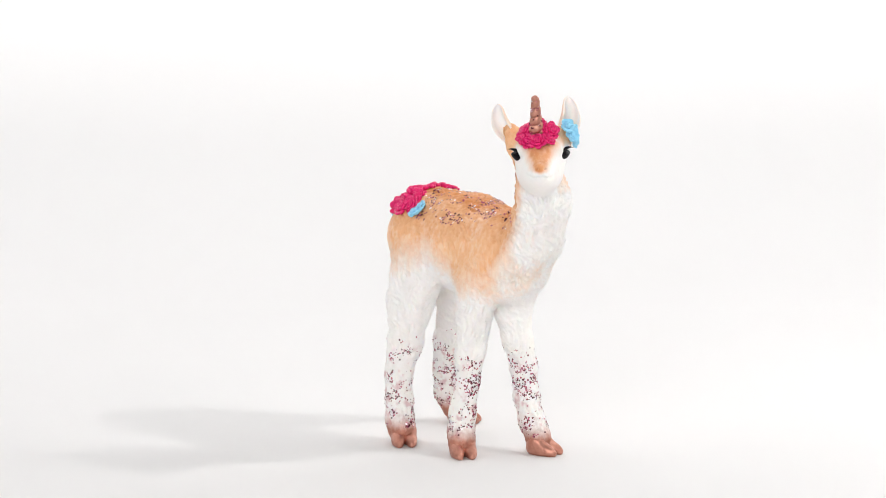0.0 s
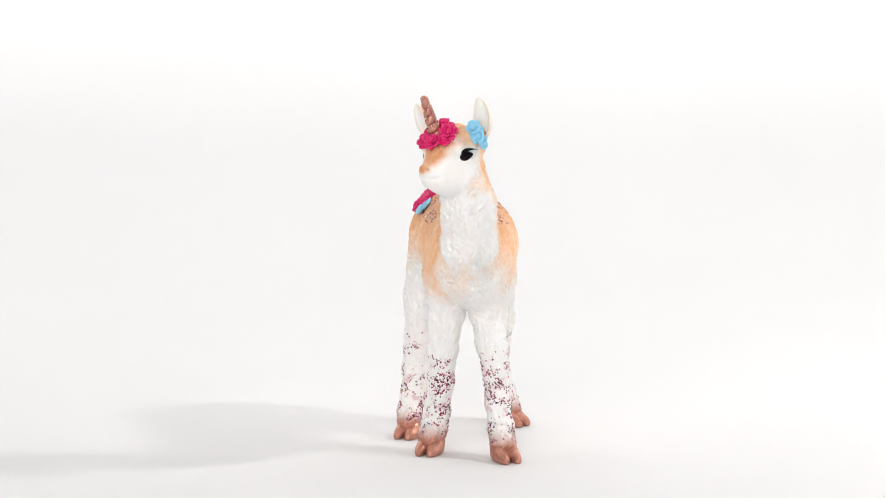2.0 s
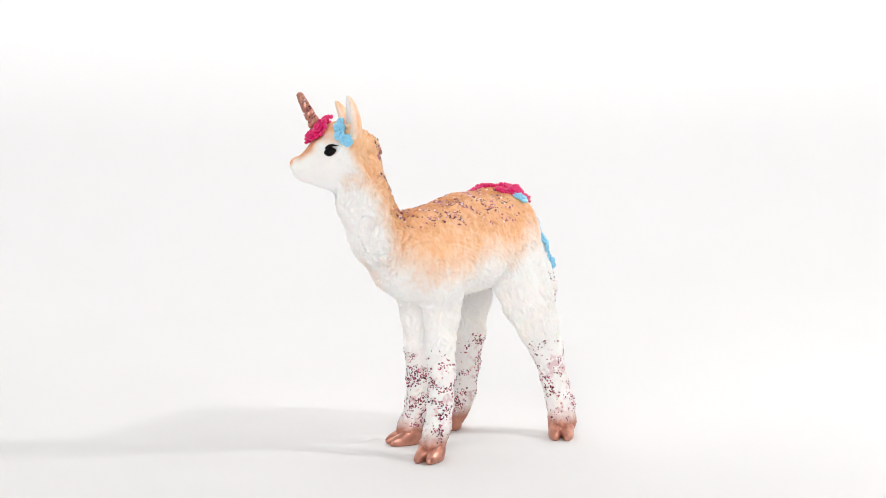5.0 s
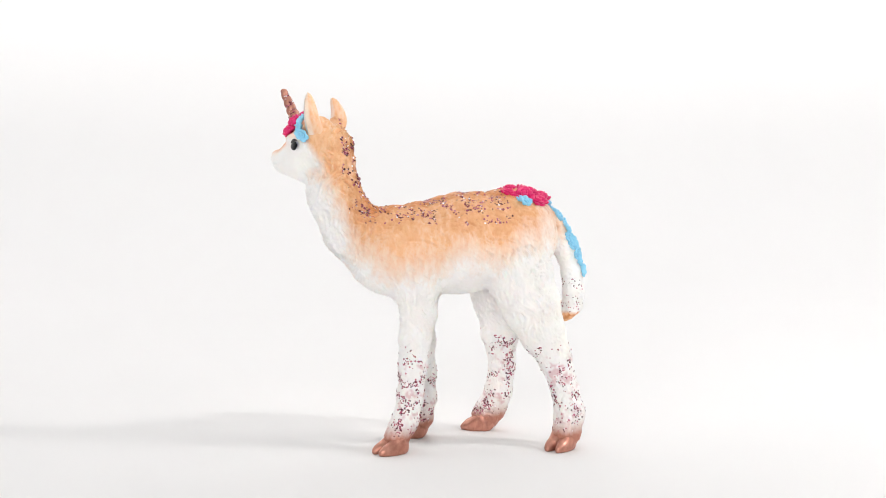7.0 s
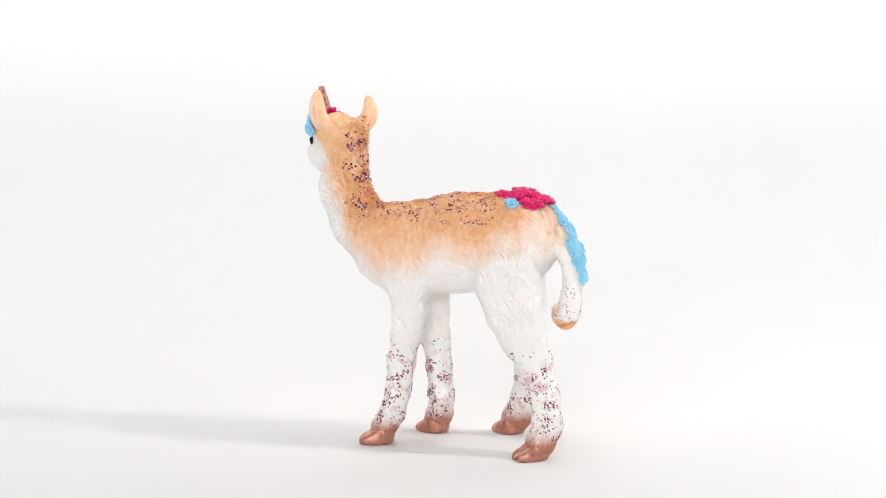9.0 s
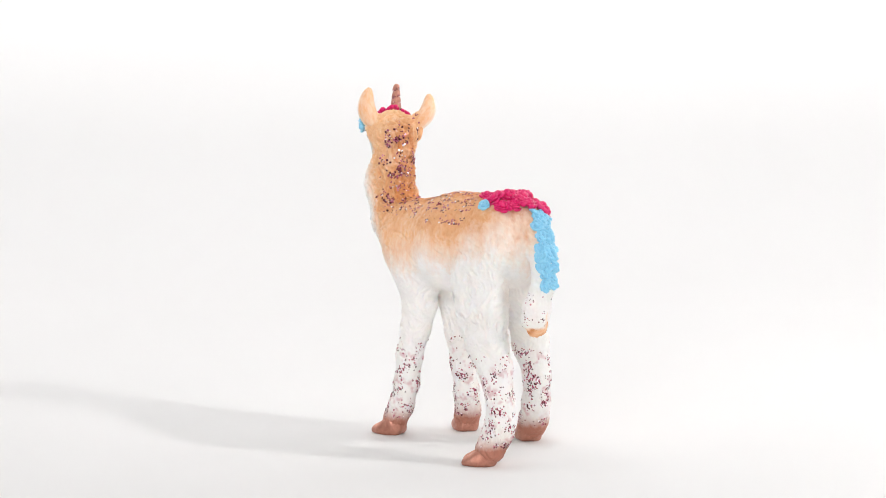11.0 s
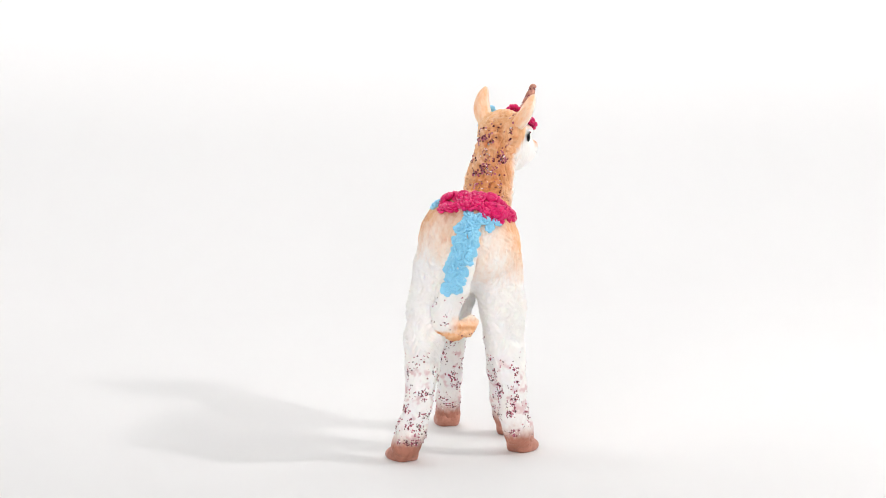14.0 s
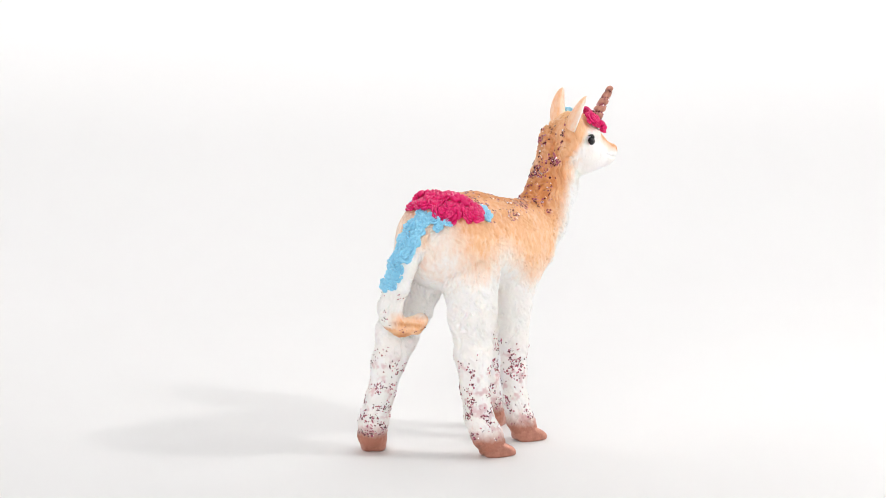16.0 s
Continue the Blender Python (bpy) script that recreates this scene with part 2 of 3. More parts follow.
def skin(form, lo, hi, step):
    """Surface nets over a form: vertices and quads."""
    lo, hi = np.array(lo, float), np.array(hi, float)
    n = np.ceil((hi - lo) / step).astype(int) + 1
    big = 4
    c = np.ceil(n / big).astype(int) + 1
    grid = np.stack(np.meshgrid(*[np.arange(k) for k in c], indexing="ij"), -1).reshape(-1, 3)
    rough = form(lo + (grid + 0.5 - 0.5 / big) * step * big).reshape(c)
    D = np.repeat(np.repeat(np.repeat(rough, big, 0), big, 1), big, 2)[: n[0], : n[1], : n[2]].copy()
    near = np.argwhere(np.abs(D) < step * big * 1.9)
    D[tuple(near.T)] = form(lo + near * step)
    S = D < 0
    cells = np.zeros(n - 1, np.int8)
    for i in (0, 1):
        for j in (0, 1):
            for k in (0, 1):
                cells += S[i: n[0] - 1 + i, j: n[1] - 1 + j, k: n[2] - 1 + k]
    active = np.argwhere((cells > 0) & (cells < 8))
    index = -np.ones(n - 1, int)
    index[tuple(active.T)] = np.arange(len(active))
    total, count = np.zeros((len(active), 3)), np.zeros((len(active), 1))
    corners = [(i, j, k) for i in (0, 1) for j in (0, 1) for k in (0, 1)]
    for a in corners:
        for axis in range(3):
            if a[axis]:
                continue
            b = list(a)
            b[axis] = 1
            da, db = D[tuple((active + a).T)], D[tuple((active + b).T)]
            cut = ((da < 0) != (db < 0))
            t = np.where(cut, da / np.where(cut, da - db, 1), 0)
            p = active + np.array(a) + t[:, None] * (np.array(b) - np.array(a))
            total += p * cut[:, None]
            count += cut[:, None]
    verts = lo + total / count * step
    quads = []
    for axis in range(3):
        u, v = (axis + 1) % 3, (axis + 2) % 3
        q = np.eye(3, dtype=int)[axis]
        sl0 = tuple(slice(0, m) for m in n - q)
        sl1 = tuple(slice(q[i], n[i]) for i in range(3))
        edges = np.argwhere(S[sl0] != S[sl1])
        edges = edges[(edges[:, u] > 0) & (edges[:, v] > 0) & (edges[:, u] < n[u] - 1) & (edges[:, v] < n[v] - 1)]
        du, dv = np.eye(3, dtype=int)[u], np.eye(3, dtype=int)[v]
        f = np.stack([index[tuple((edges - o).T)] for o in (du + dv, dv, 0 * du, du)], 1)
        flip = ~S[tuple(edges.T)]
        f[flip] = f[flip][:, ::-1]
        quads.append(f)
    return verts, np.concatenate(quads)


def smoothstep(a, b, x):
    t = np.clip((x - a) / (b - a), 0, 1)
    return t * t * (3 - 2 * t)


def wool(V, N, parts):
    """Sculpted fleece: wavy locks that run down the limbs and back along the sides."""
    names = list(FORMS)
    near = np.argmin(parts, 0)
    out = np.zeros(len(V))
    face = np.clip((np.array([v[0] * HX + v[1] * HY for v in V]) - 30.5) / 3, 0, 1)
    flow = {"torso": Vector((-0.93, 0, -0.36)), "tail": Vector((-0.4, 0, -0.9))}
    down = Vector((-0.15, 0, -1)).normalized()
    for i, v in enumerate(V):
        key = names[near[i]]
        p = Vector(v)
        f = flow.get(key, down)
        warp = Vector((noise.noise(p * 0.18), noise.noise(p * 0.18 + Vector((9, 3, 1))), noise.noise(p * 0.18 + Vector((2, 8, 5)))))
        q = p + warp * 4.2
        q = q - f * (q.dot(f) * 0.84)
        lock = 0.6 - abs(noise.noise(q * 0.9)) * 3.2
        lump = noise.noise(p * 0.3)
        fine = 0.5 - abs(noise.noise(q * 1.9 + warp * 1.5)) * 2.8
        amp = {"torso": 0.28, "neck": 0.6, "tail": 0.3}.get(key, 0.42)
        if key == "head":
            amp = 0.03 + 0.3 * (1 - face[i])
        if key.startswith("hind") and v[2] > 30:
            amp = 0.5
        elif v[2] < 30:
            amp = 0.24 + 0.018 * max(0.0, v[2] - 20)
        spine = max(0.0, N[i][2] - 0.45) * 0.7 * abs(math.sin(v[0] * 0.62 + 0.8 * lump)) if key == "torso" else 0.0
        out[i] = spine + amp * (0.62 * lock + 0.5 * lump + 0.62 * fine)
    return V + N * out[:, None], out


def paint(V, parts):
    """Per-vertex paint: caramel coat, deeper dorsal stripe, copper at the feet."""
    x, y, z = V.T
    names = list(FORMS)
    near = np.array(names)[np.argmin(parts, 0)]
    a, b = x * HX + y * HY, -x * HY + y * HX - 17
    fore, rear = smoothstep(0, 11, x), smoothstep(-3, -12, x)
    left = 46.0 - 3.2 * fore + 2.0 * rear
    right = 46.0 - 7.0 * fore - 4.0 * rear
    low = left + (right - left) * smoothstep(3, -6, y) + 0.9 * np.sin(x * 0.33) + 0.7 * np.sin(x * 0.71 + y * 0.4)
    coat = smoothstep(low - 4.5, low + 10.0, z) ** 0.85
    edge = 30.3 + (z - 50) * 0.36
    behind = smoothstep(edge + 3.8, edge - 3.8, x + np.where(y > -1.5, 0.42, 0.85) * np.abs(y + 1.5) - 1.0)
    haunch = smoothstep(-14.5, -20, x) * smoothstep(-4, -8, y) * smoothstep(58, 52, z)
    tan = coat * behind * (1 - 0.45 * haunch) * (1 - 0.35 * smoothstep(-11, -20, x))
    leg = np.isin(near, ["front_left", "front_right", "hind_left", "hind_right"])
    tan = np.where(leg, tan * smoothstep(32, 42, z), tan)
    head = smoothstep(66, 70, z)
    crown = smoothstep(32.4, 28.8, a + 0.55 * (74 - z) - 1.8 * smoothstep(-2, -4.5, b) + 1.0 * smoothstep(2, 5, b))
    bridge = smoothstep(5.6, 2.4, np.abs(b - 0.9) + 0.42 * np.maximum(0, 76 - z)) * smoothstep(69.4, 70.6, z) * smoothstep(34, 36, a)
    brow = smoothstep(0, 2.6, z - 75.6 + 1.3 * smoothstep(3.2, 5.4, np.abs(b - 0.8)))
    tan = tan * (1 - head) + head * np.clip(np.maximum(np.maximum(crown, bridge), brow), 0, 1)
    tail = near == "tail"
    tan = np.where(tail, np.maximum(0.6 * smoothstep(46, 54, z), 0.8 * smoothstep(38, 33.5, z) * smoothstep(1.4, -2.2, y)), tan)
    tan = np.where(tail, np.maximum(tan, smoothstep(33.6, 31.8, z)), tan)
    tan = np.where(tail, np.clip(tan * 1.25 - 0.05, 0, 1.05), tan)
    spine = smoothstep(7.5, 3.0, np.abs(y + 0.8)) * smoothstep(54.5, 59, z) * smoothstep(30, 24, x)
    nape = smoothstep(34.5, 28.5, x + 0.5 * (y + 2)) * smoothstep(58, 62, z) * smoothstep(6, 2.5, np.abs(y + 2)) * 0.75
    deep = np.clip(np.maximum(np.maximum(spine, nape), np.where(tail, (0.35 + 0.45 * np.sin(2.6 * (z + 0.5 * x) + 0.9 * y)) * smoothstep(37, 33.5, z), 0)), 0, 1)
    deep = np.maximum(np.maximum(deep, 0.7 * bridge), 0.42 * smoothstep(49, 57, z) * smoothstep(34, 27, x))
    rose = np.zeros(len(V))
    for i in np.argwhere(leg & (z < 26) & (z > 6))[:, 0]:
        rose[i] = noise.noise(Vector(V[i]) * 0.42 + Vector((4, 1, 0))) + 0.5 * noise.noise(Vector(V[i]) * 1.3)
    rose = smoothstep(0.18, 0.6, rose) * smoothstep(26, 22, z)
    foot = np.where(leg, 0.95 * smoothstep(9.0, 4.0, z) + 0.2 * smoothstep(15, 7, z), 0)
    return {"tan": tan, "deep": deep, "copper": foot, "rose": rose}


def split_mesh(name, V, F, N, masks, mat):
    used, inverse = np.unique(F, return_inverse=True)
    me = raw(name, (V[used] * 0.001).tolist(), inverse.reshape(-1, 4).tolist(), mat)
    for key, values in masks.items():
        layer = me.attributes.new(key, "FLOAT", "POINT")
        layer.data.foreach_set("value", values[used].astype(np.float32))
    me.normals_split_custom_set_from_vertices(N[used].tolist())
    return me


def part(name, mesh, parent, label=""):
    ob = new(name, mesh)
    ob.parent = parent
    return tagged(ob, label)


toy = tagged(new("toy_llama"), "white and caramel toy llama figurine with copper horn, flowers and glitter", "toy figurine")

raw_v, raw_f = skin(whole, (-33, -22, 2.2), (46, 18, 84), 0.32)
raw_v = settle(whole, raw_v, 2)
depth, shares = whole(raw_v, True)
coat_v, relief = wool(raw_v, gradient(whole, raw_v), shares)
tris = np.concatenate([raw_f[:, [0, 1, 2]], raw_f[:, [0, 2, 3]]])
face_n = np.cross(coat_v[tris[:, 1]] - coat_v[tris[:, 0]], coat_v[tris[:, 2]] - coat_v[tris[:, 0]])
coat_n = np.zeros_like(coat_v)
for corner in range(3):
    np.add.at(coat_n, tris[:, corner], face_n)
coat_n /= np.linalg.norm(coat_n, axis=1)[:, None] + 1e-12
coat_masks = paint(raw_v, shares)
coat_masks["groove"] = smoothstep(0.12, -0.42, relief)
owner = np.argmin(shares, 0)[raw_f[:, 0]]
MEMBERS = {}
for number, (key, part_name, words) in enumerate((
        ("torso", "torso", "caramel back over a white sculpted fleece belly"), ("neck", "neck", "white fleece throat with a caramel nape"),
        ("head", "head", "white face with a caramel crown and nose bridge"), ("front_left", "leg", ""), ("front_right", "leg", ""),
        ("hind_left", "leg", ""), ("hind_right", "leg", ""), ("tail", "tail", "cream tail with a curled caramel tip"))):
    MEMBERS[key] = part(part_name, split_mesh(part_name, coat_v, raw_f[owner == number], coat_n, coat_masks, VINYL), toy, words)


# ---- hooves ----
def hoof_form(P):
    """A cloven foot that points along x, its heel at the origin's back."""
    d = None
    for s in (-1, 1):
        toe = cone(P, (-0.8, s * 1.6, 3.5), 2.2, (4.8, s * 1.6, 0.75), 0.7)
        toe = blend(toe, egg(P, (0.9, s * 1.85, 1.2), (4.3, 1.75, 2.0)), 1.0)
        d = toe if d is None else blend(d, toe, 0.2)
    d = blend(d, cone(P, (-1.6, 0, 2.6), 2.7, (-0.9, 0, 4.0), 2.3), 1.6)
    for s in (-1, 1):
        d = carve(d, cone(P, (2.6, s * 0.9, 3.6), 0.3, (1.0, s * 1.1, 4.6), 0.25), 0.8)
    d = carve(d, cone(P, (5.8, 0, 2.4), 0.45, (2.2, 0, 4.0), 0.2), 0.7)
    return np.maximum(d, -P[:, 2])


hoof_v, hoof_f = skin(hoof_form, (-6, -6, -0.6), (7, 6, 9), 0.4)
hoof_mesh = raw("hoof", (hoof_v * 0.001).tolist(), hoof_f.tolist(), COPPER)
for key, x, y, turn in (("front_left", 19.6, 8.0, 22), ("front_right", 11.6, -9.0, -22), ("hind_left", -20.4, 11.9, 44), ("hind_right", -6.6, -13.9, -25)):
    hoof = part("hoof", hoof_mesh, MEMBERS[key], "cloven hoof in worn copper paint")
    hoof.matrix_basis = pose(x * 0.001, y * 0.001, LIFT, 0, 0, turn)
    hoof.scale = (0.88, 0.86, 0.86)


# ---- ears, horn and eyes ----
def ear_mesh(height, width, side):
    """An upright leaf-shaped ear with a rolled rim, hollow in front (towards x), bowed outwards."""
    rings, half = 22, 12
    v, f, tan = [], [], []
    for i in range(rings + 1):
        u = i / rings
        w = width * (0.90 + 0.62 * u - 0.85 * u * u) * math.sqrt(max(0.0009, 1 - u ** 8))
        deep = w * (1.0 - 0.25 * u) + 0.5 * (1 - u)
        wall = 0.42 * w
        ring = []
        for j in range(half + 1):
            t = math.pi * (1 + j / half)
            ring.append((deep * math.sin(t), w * math.cos(t), 0.9 if 1 < j < half - 1 else 0.55))
        ring.append((0.26 * w, 0.86 * w, 0.25))
        for j in range(half + 1):
            t = math.pi * j / half
            ring.append((-(deep - wall) * math.sin(t), 0.68 * w * math.cos(t), 0.22 * (1 - u)))
        ring.append((0.26 * w, -0.86 * w, 0.25))
        bow = side * (1.7 * math.sin(math.pi * u) - 0.2 * u)
        for x, y, paint_share in ring:
            v.append(((x + 0.4 + 0.6 * u * u) * 0.001, (y + bow) * 0.001, u * height * 0.001))
            tan.append(paint_share)
    arc = 2 * half + 4
    for i in range(rings):
        for j in range(arc):
            k = (j + 1) % arc
            f.append((i * arc + j, i * arc + k, (i + 1) * arc + k, (i + 1) * arc + j))
    f.append(tuple(range(rings * arc, rings * arc + arc)))
    me = raw("ear", v, f, VINYL)
    for key, values in (("tan", tan), ("deep", [0.0] * len(v)), ("copper", [0.0] * len(v))):
        me.attributes.new(key, "FLOAT", "POINT").data.foreach_set("value", values)
    return me


def stand(base, tip, front):
    """A turn that lays z along base to tip and x towards front, placed at base, in metres."""
    zz = (Vector(tip) - Vector(base)).normalized()
    xx = Vector(front)
    xx = (xx - zz * xx.dot(zz)).normalized()
    m = Matrix((xx, zz.cross(xx), zz)).transposed().to_4x4()
    m.translation = Vector(base) * 0.001
    return m


for side, tip in ((1, at_head(28.9, 6.9, 86.1)), (-1, at_head(30.7, -8.6, 84.4))):
    base = at_head(29.2, 0.2 + side * 4.2, 75.6)
    ear = part("ear", ear_mesh(10.7 if side > 0 else 10.2, 2.35 if side > 0 else 2.15, side), MEMBERS["head"], "upright hollow ear, white inside and caramel behind")
    ahead = Vector(at_head(1, 0.2 if side > 0 else -0.45, 0)) - Vector(at_head(0, 0, 0))
    ear.matrix_basis = stand(base, tip, ahead)


def horn_mesh():
    length, turns, rings, arc = 10.2, 4.2, 90, 22
    v, f = [], []
    for i in range(rings + 1):
        u = i / rings
        r = 1.62 - 0.88 * u
        if u > 0.93:
            r *= math.sqrt(max(0.0004, 1 - ((u - 0.93) / 0.07) ** 2))
        for j in range(arc):
            t = j / arc * 2 * math.pi
            ridge = abs(math.sin((turns * u * 2 * math.pi * 1.25 - t) / 2)) ** 0.6
            q = r * (0.70 + 0.40 * ridge)
            v.append((q * math.cos(t) * 0.001, q * math.sin(t) * 0.001, u * length * 0.001))
    for i in range(rings):
        for j in range(arc):
            k = (j + 1) % arc
            f.append((i * arc + j, i * arc + k, (i + 1) * arc + k, (i + 1) * arc + j))
    f.append(tuple(range(rings * arc, rings * arc + arc)))
    return raw("horn", v, f, COPPER)


horn = part("horn", horn_mesh(), MEMBERS["head"], "twisted copper horn with glitter")
HORN = stand(at_head(36.0, 0.0, 77.4), at_head(40.5, -0.2, 86.3), at_head(1, 0, 0))
horn.matrix_basis = HORN


def ball(name, mat, radii, seg=20, rings=12, shape=None):
    v, f = [], []
    for i in range(rings + 1):
        a = math.pi * i / rings
        for j in range(seg):
            t = 2 * math.pi * j / seg
            p = (math.sin(a) * math.cos(t), math.sin(a) * math.sin(t), math.cos(a))
            p = shape(*p) if shape else p
            v.append(tuple(p[k] * radii[k] * 0.001 for k in range(3)))
    for i in range(rings):
        for j in range(seg):
            k = (j + 1) % seg
            f.append((i * seg + j, (i + 1) * seg + j, (i + 1) * seg + k, i * seg + k))
    return raw(name, v, f, mat)


def seat(p, form=whole):
    """The nearest place on the figure's surface, and the way out of it."""
    q = settle(form, np.array([p], float), 5)
    return Vector(q[0]), Vector(gradient(form, q)[0])


def out_frame(p, n, up=(0, 0, 1), lift=0.0):
    """z out of the surface, y as near to up as can be."""
    zz = Vector(n).normalized()
    yy = Vector(up)
    yy = (yy - zz * yy.dot(zz)).normalized()
    m = Matrix((yy.cross(zz), yy, zz)).transposed().to_4x4()
    m.translation = (Vector(p) + zz * lift) * 0.001
    return m


EYE_MESH = ball("eye", BLACK, (1.95, 1.08, 0.5), shape=lambda x, y, z: (x, y * (1 - 0.45 * x * x), z))
LASH_MESH = ball("eyelash", BLACK, (2.7, 0.34, 0.24), shape=lambda x, y, z: (x, y * (1.2 - abs(x)) + 0.9 - 2.4 * x * x, z))
for side, place in ((1, (41.2, -1.9, 73.5)), (-1, (35.8, -8.1, 72.6))):
    p, n = seat(place)
    n = (n + 0.6 * Vector((HX, HY, 0))).normalized()
    eye = part("eye", EYE_MESH, MEMBERS["head"], "glossy black almond eye")
    eye.matrix_basis = out_frame(p, n, lift=0.1) @ pose(0, 0, 0, 0, 0, side * 12)
    lash = part("eyelash", LASH_MESH, eye, "painted black eyelash")
    lash.matrix_basis = pose(side * 0.0005, 0.0009, 0.00025, 0, 0, side * 6)


# ---- flowers ----
def petals(out, mat, R, count, ring, size, tilt, lift, phase, wide=1.0):
    for c in range(count):
        a = phase + 2 * math.pi * c / count + random.uniform(-0.15, 0.15)
        m = (Matrix.Rotation(a, 3, "Z") @ Matrix.Rotation(-tilt + random.uniform(-0.15, 0.15), 3, "Y"))
        v, f = [], []
        seg, rows = 9, 6
        for i in range(rows + 1):
            e = math.pi * i / rows
            for j in range(seg):
                t = 2 * math.pi * j / seg
                p = Vector((math.sin(e) * math.cos(t) * size * 0.9, math.sin(e) * math.sin(t) * size * wide, math.cos(e) * size * 0.46))
                p.z += 0.28 * (p.x * p.x + p.y * p.y) / size
                p *= 1 + 0.3 * noise.noise(Vector((p.x * 1.6 + 7 * c, p.y * 1.6 + count, p.z * 1.6 + R)))
                p.z += 0.16 * size * math.sin(3 * t + c) * math.sin(e)
                q = m @ p + Matrix.Rotation(a, 3, "Z") @ Vector((ring * R, 0, lift))
                v.append(tuple(q * 0.001))
        for i in range(rows):
            for j in range(seg):
                k = (j + 1) % seg
                f.append((i * seg + j, (i + 1) * seg + j, (i + 1) * seg + k, i * seg + k))
        out.append(raw("petal", v, f, mat))


def rose_pieces(R):
    out = []
    petals(out, PINK, R, 1, 0.02, R * 0.24, 0.2, 0.46 * R, 0.0)
    petals(out, PINK, R, 6, 0.72, R * 0.37, 0.3, 0.08 * R, 0.0, 1.1)
    petals(out, PINK, R, 5, 0.5, R * 0.34, 0.7, 0.26 * R, 0.5, 1.1)
    petals(out, PINK, R, 4, 0.26, R * 0.27, 1.05, 0.40 * R, 1.0, 1.2)
    return out


def blossom_pieces(R):
    out = []
    petals(out, BLUE, R, 1, 0.0, R * 0.26, 0.0, 0.5 * R, 0.0)
    petals(out, BLUE, R, 5, 0.58, R * 0.5, 0.5, 0.16 * R, 0.3)
    petals(out, BLUE, R, 3, 0.25, R * 0.34, 0.9, 0.36 * R, 0.9)
    return out


ROSES = [rose_pieces(r) for r in (2.5, 2.6, 2.4)]
BLOSSOMS = [blossom_pieces(r) for r in (1.65, 1.75, 1.6)]


def flower(kind, p, words, scale=1.0, lift=0.25):
    """A bud with its petals round it, pressed onto the figure."""
    place, n = seat(p)
    pieces = random.choice(ROSES if kind == "rose" else BLOSSOMS)
    ob = part(kind, pieces[0], toy, words)
    ob.matrix_basis = out_frame(place, n, (0.3, 0.2, 1), lift) @ pose(0, 0, 0, random.uniform(-26, 26), random.uniform(-26, 26), random.uniform(0, 360))
    ob.scale = [scale * random.uniform(0.85, 1.15) for _ in range(3)]
    for mesh in pieces[1:]:
        part("petal", mesh, ob)
    return ob


RED, SKY = "raspberry-pink sculpted rose", "pale blue sculpted blossom"
# round the horn
for a, b, z, s in ((37.2, -1.9, 76.8, 0.85), (37.2, 0.4, 76.6, 0.8), (36.8, 2.2, 77.0, 0.75), (35.4, 2.8, 79.0, 0.85), (35.0, -2.6, 79.0, 0.75), (34.0, 0.6, 80.2, 0.7), (35.8, -3.1, 77.8, 0.6)):
    flower("rose", at_head(a, b, z - 0.5), RED, s * 1.08, 0.75)
# by the ear
for a, b, z, s in ((31.2, 6.9, 79.2, 0.8), (32.0, 6.4, 79.6, 0.9), (32.2, 7.2, 78.0, 0.85), (31.6, 7.8, 77.0, 1.0), (32.6, 7.2, 77.6, 0.75)):
    flower("blossom", at_head(a - 1.1, b, z - 0.7), SKY, s * 1.1, 0.9)
# over the rump
for x, y, z, s in ((-9.6, 1.6, 61, 0.8), (-12.8, 2.4, 60.5, 1.1), (-15.8, 2.2, 59, 0.95), (-13.6, -0.8, 61, 0.9), (-16.6, -0.6, 59.5, 0.85), (-11.4, -3.2, 61, 0.8),
                   (-14.4, -4.0, 60.5, 0.95), (-11.8, -6.6, 60, 1.15), (-14.6, -7.0, 58.6, 1.05), (-16.4, -4.0, 59.2, 0.95), (-16.0, -2.2, 60, 0.9), (-9.6, -9.2, 59, 1.05), (-12.0, -9.8, 57.6, 0.8), (-8.4, -9.8, 58.4, 0.85),
                   (-10.8, -10.5, 57.6, 0.95), (-17.8, -2.4, 58.6, 0.95), (-17.4, -6.0, 58.2, 1.0), (-17.0, 0.6, 59.0, 0.85), (-15.8, -8.4, 57.4, 1.0), (-12.8, -10.0, 57.2, 0.85), (-13.4, -8.6, 58.6, 0.85), (-9.8, -7.2, 60.4, 0.85), (-12.2, -4.8, 61, 0.8)):
    flower("rose", (x, y, z), RED, s, 0.0)
for x, y, z, s in ((-12.9, 5.4, 60.0, 0.95), (-11.9, 4.8, 60.6, 0.7), (-5.6, -11.0, 57.8, 1.0), (-5.4, -9.8, 59, 0.85), (-6.2, -11.4, 57.4, 0.8)):
    flower("blossom", (x, y, z), SKY, s, 0.25)
# down the tail
for i in range(1, 18):
    u = i / 17
    x, y, z = -18.2 - 10.4 * u ** 0.75, -4.6 + 3.9 * u, 58.2 - 15.6 * u ** 1.15
    for side in (-1, 0, 1) if i % 2 else (-0.5, 0.5):
        flower("blossom", (x + random.uniform(-0.3, 0.3), y + side * (1.35 - 0.15 * u), z + random.uniform(-0.4, 0.4)), SKY, random.uniform(0.8, 1.05), -0.15)
for x, y, z in ((-17.0, -8.4, 55.8), (-18.6, -7.2, 55.4), (-18.6, -5.6, 56.6)):
    flower("blossom", (x, y, z), SKY, 0.95, 0.25)


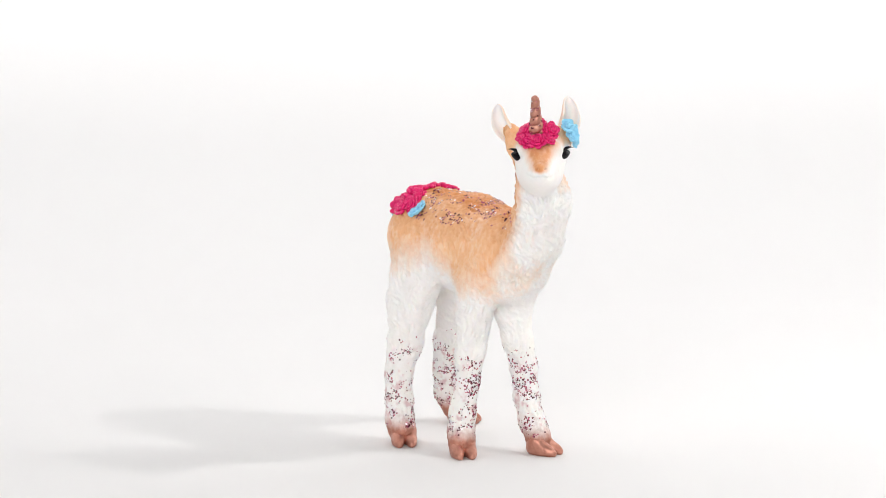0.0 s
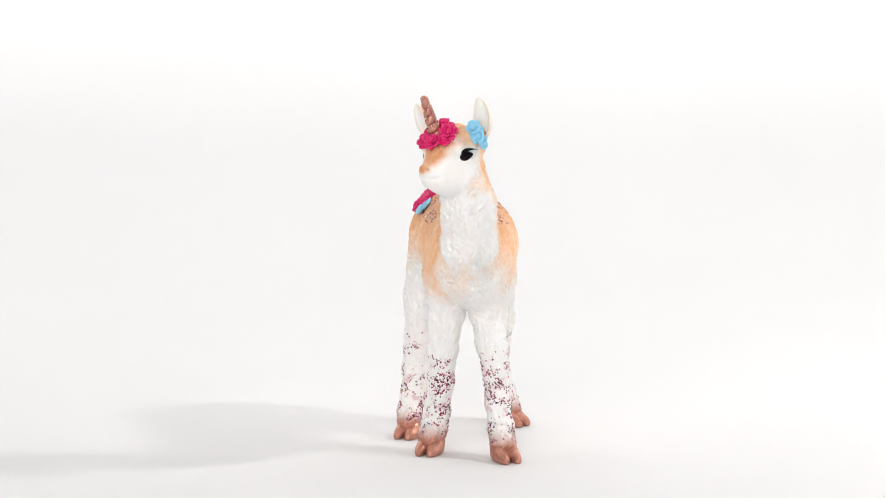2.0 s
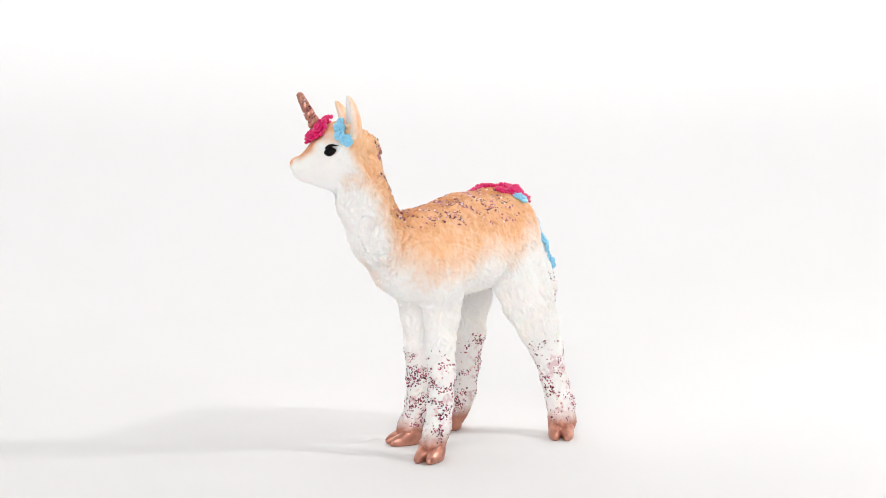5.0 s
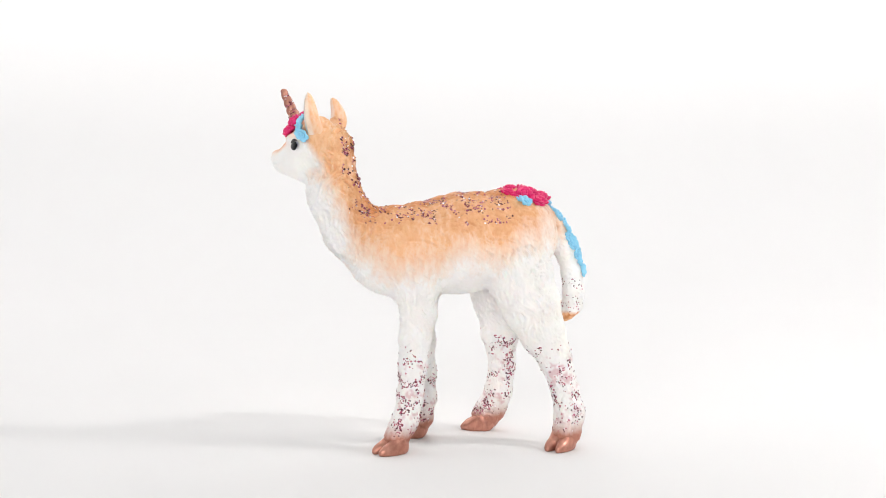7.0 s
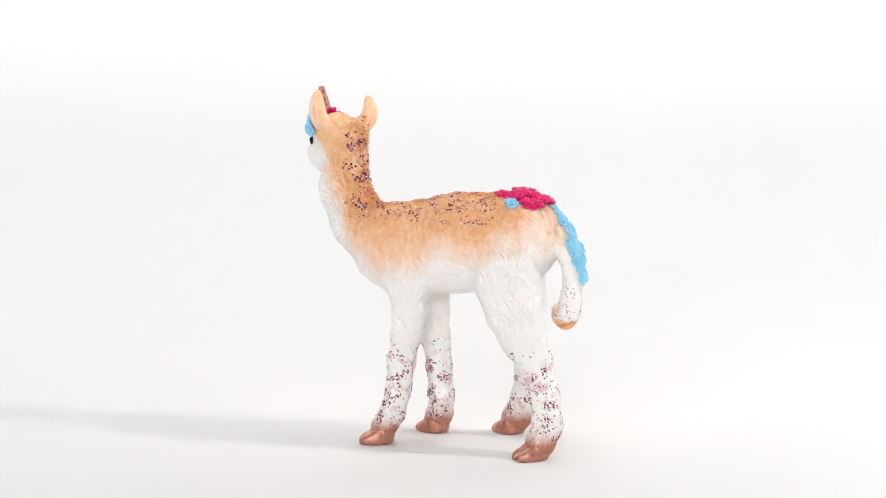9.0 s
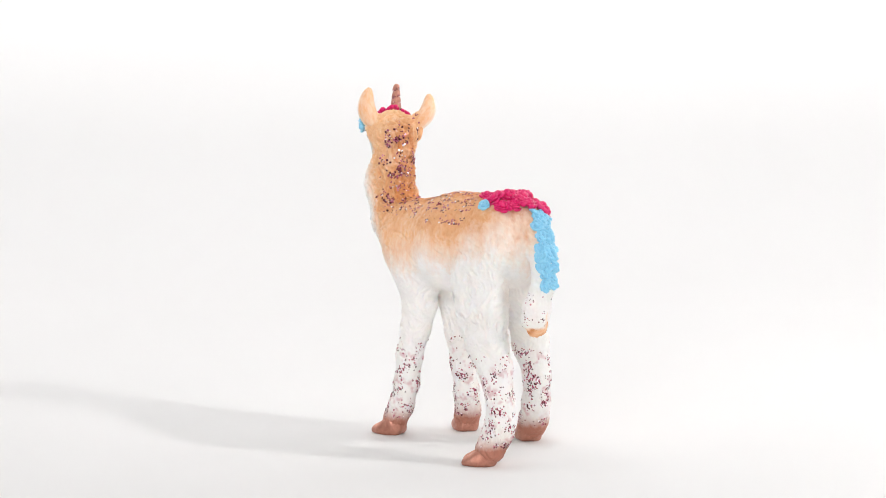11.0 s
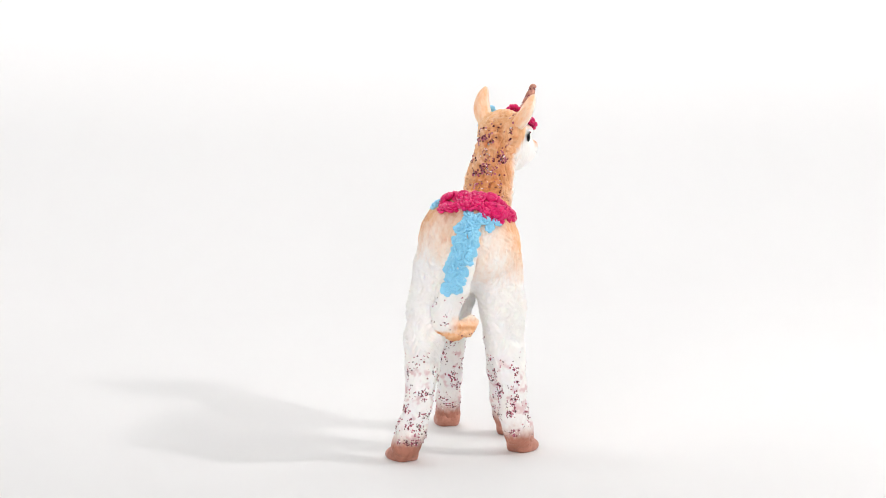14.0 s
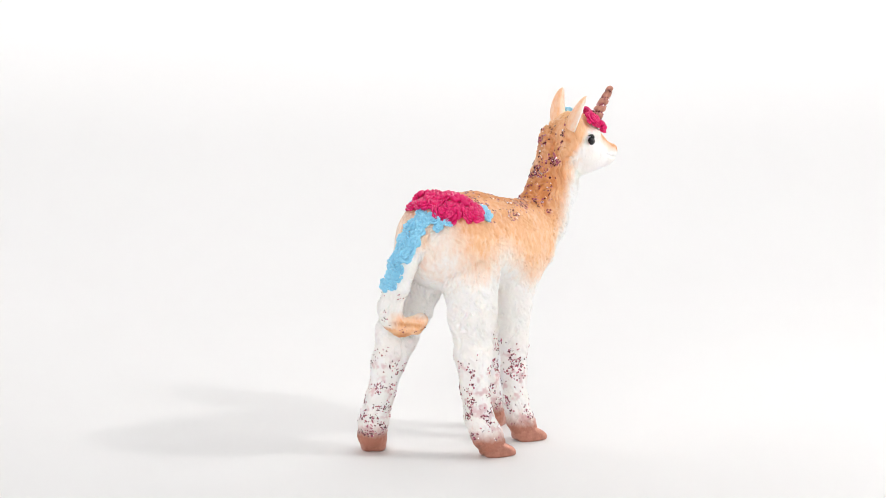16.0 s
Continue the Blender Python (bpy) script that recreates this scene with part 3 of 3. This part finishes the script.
# ---- glitter flakes stuck in the paint ----
def glitter(owner_part, chosen, count, clump, size=0.2, top=999.0, label="plum, rose and silver glitter flakes"):
    """Small six-sided flakes at random surface points, gathered in clumps."""
    pool = np.argwhere(chosen)[:, 0]
    v, f = [], []
    tries = 0
    while len(f) < count and tries < count * 60:
        tries += 1
        i = int(random.choice(pool))
        p = Vector(coat_v[i])
        dense = noise.noise(p * 0.36 + Vector((clump, 0, 0))) + 0.45 * noise.noise(p * 1.1)
        if random.random() > max(0.025, min(1, 0.04 + 2.3 * dense)):
            continue
        if random.random() > (top - p.z) / 7 + 0.06:
            continue
        n = Vector(coat_n[i])
        n = (n + Vector([random.gauss(0, 0.12) for _ in range(3)])).normalized()
        t = n.orthogonal().normalized()
        t.rotate(Matrix.Rotation(random.uniform(0, 6.28), 3, n))
        s = n.cross(t)
        c = p + Vector(coat_n[i]) * 0.02 + t * random.uniform(-0.15, 0.15) + s * random.uniform(-0.15, 0.15)
        r = size * random.uniform(0.7, 1.25)
        base = len(v)
        for k in range(6):
            a = k * math.pi / 3
            v.append(tuple((c + t * (math.cos(a) * r) + s * (math.sin(a) * r)) * 0.001))
        f.append(tuple(range(base, base + 6)))
    ob = part("glitter", raw("glitter", v, f, GLITTER, False), owner_part, label)
    return tagged(ob, kind="stuff")


cx, cy, cz = coat_v.T
nearest = np.array(list(FORMS))[np.argmin(shares, 0)]
for key, top in (("front_left", 27), ("front_right", 26.5), ("hind_left", 27), ("hind_right", 27.5)):
    glitter(MEMBERS[key], (nearest == key) & (cz < top) & (cz > 6), 950, len(key), 0.215, top)
up_n = coat_n[:, 2]
glitter(MEMBERS["torso"], (cx < 27) & (cx > -9) & (cz > 55.5) & (cz < 63) & (up_n > 0.35), 1350, 3, 0.25)
glitter(MEMBERS["neck"], (cz > 58) & (cz < 80) & (coat_n[:, 0] < -0.05) & (np.abs(cy - 0.2 + 0.17 * (cz - 61)) < 5.0) & (cx < 30.5) & (cx > 20), 600, 5, 0.27)
glitter(MEMBERS["tail"], (nearest == "tail") & (cz < 41), 150, 7)


def horn_glitter():
    v, f = [], []
    for _ in range(260):
        u, t = random.random() ** 1.4, random.uniform(0, 6.283)
        r = 1.62 - 0.88 * u
        p = HORN @ Vector((r * math.cos(t) * 0.00101, r * math.sin(t) * 0.00101, u * 0.0093))
        n = HORN.to_3x3() @ Vector((math.cos(t) + random.gauss(0, 0.3), math.sin(t) + random.gauss(0, 0.3), random.gauss(0, 0.3))).normalized()
        a = n.orthogonal().normalized()
        b = n.cross(a)
        base = len(v)
        for k in range(6):
            g = k * math.pi / 3
            v.append(tuple(p + (a * math.cos(g) + b * math.sin(g)) * 0.0002 + n * 0.00006))
        f.append(tuple(range(base, base + 6)))
    return tagged(part("glitter", raw("glitter", v, f, GLITTER, False), MEMBERS["head"], "plum and silver glitter flakes on the horn"), kind="stuff")


horn_glitter()


def motions():
    walk(toy, [(i * 0.5, pose(0, 0, -LIFT, 0, 0, START - SPEED * i * 0.5)) for i in range(33)])


motions()
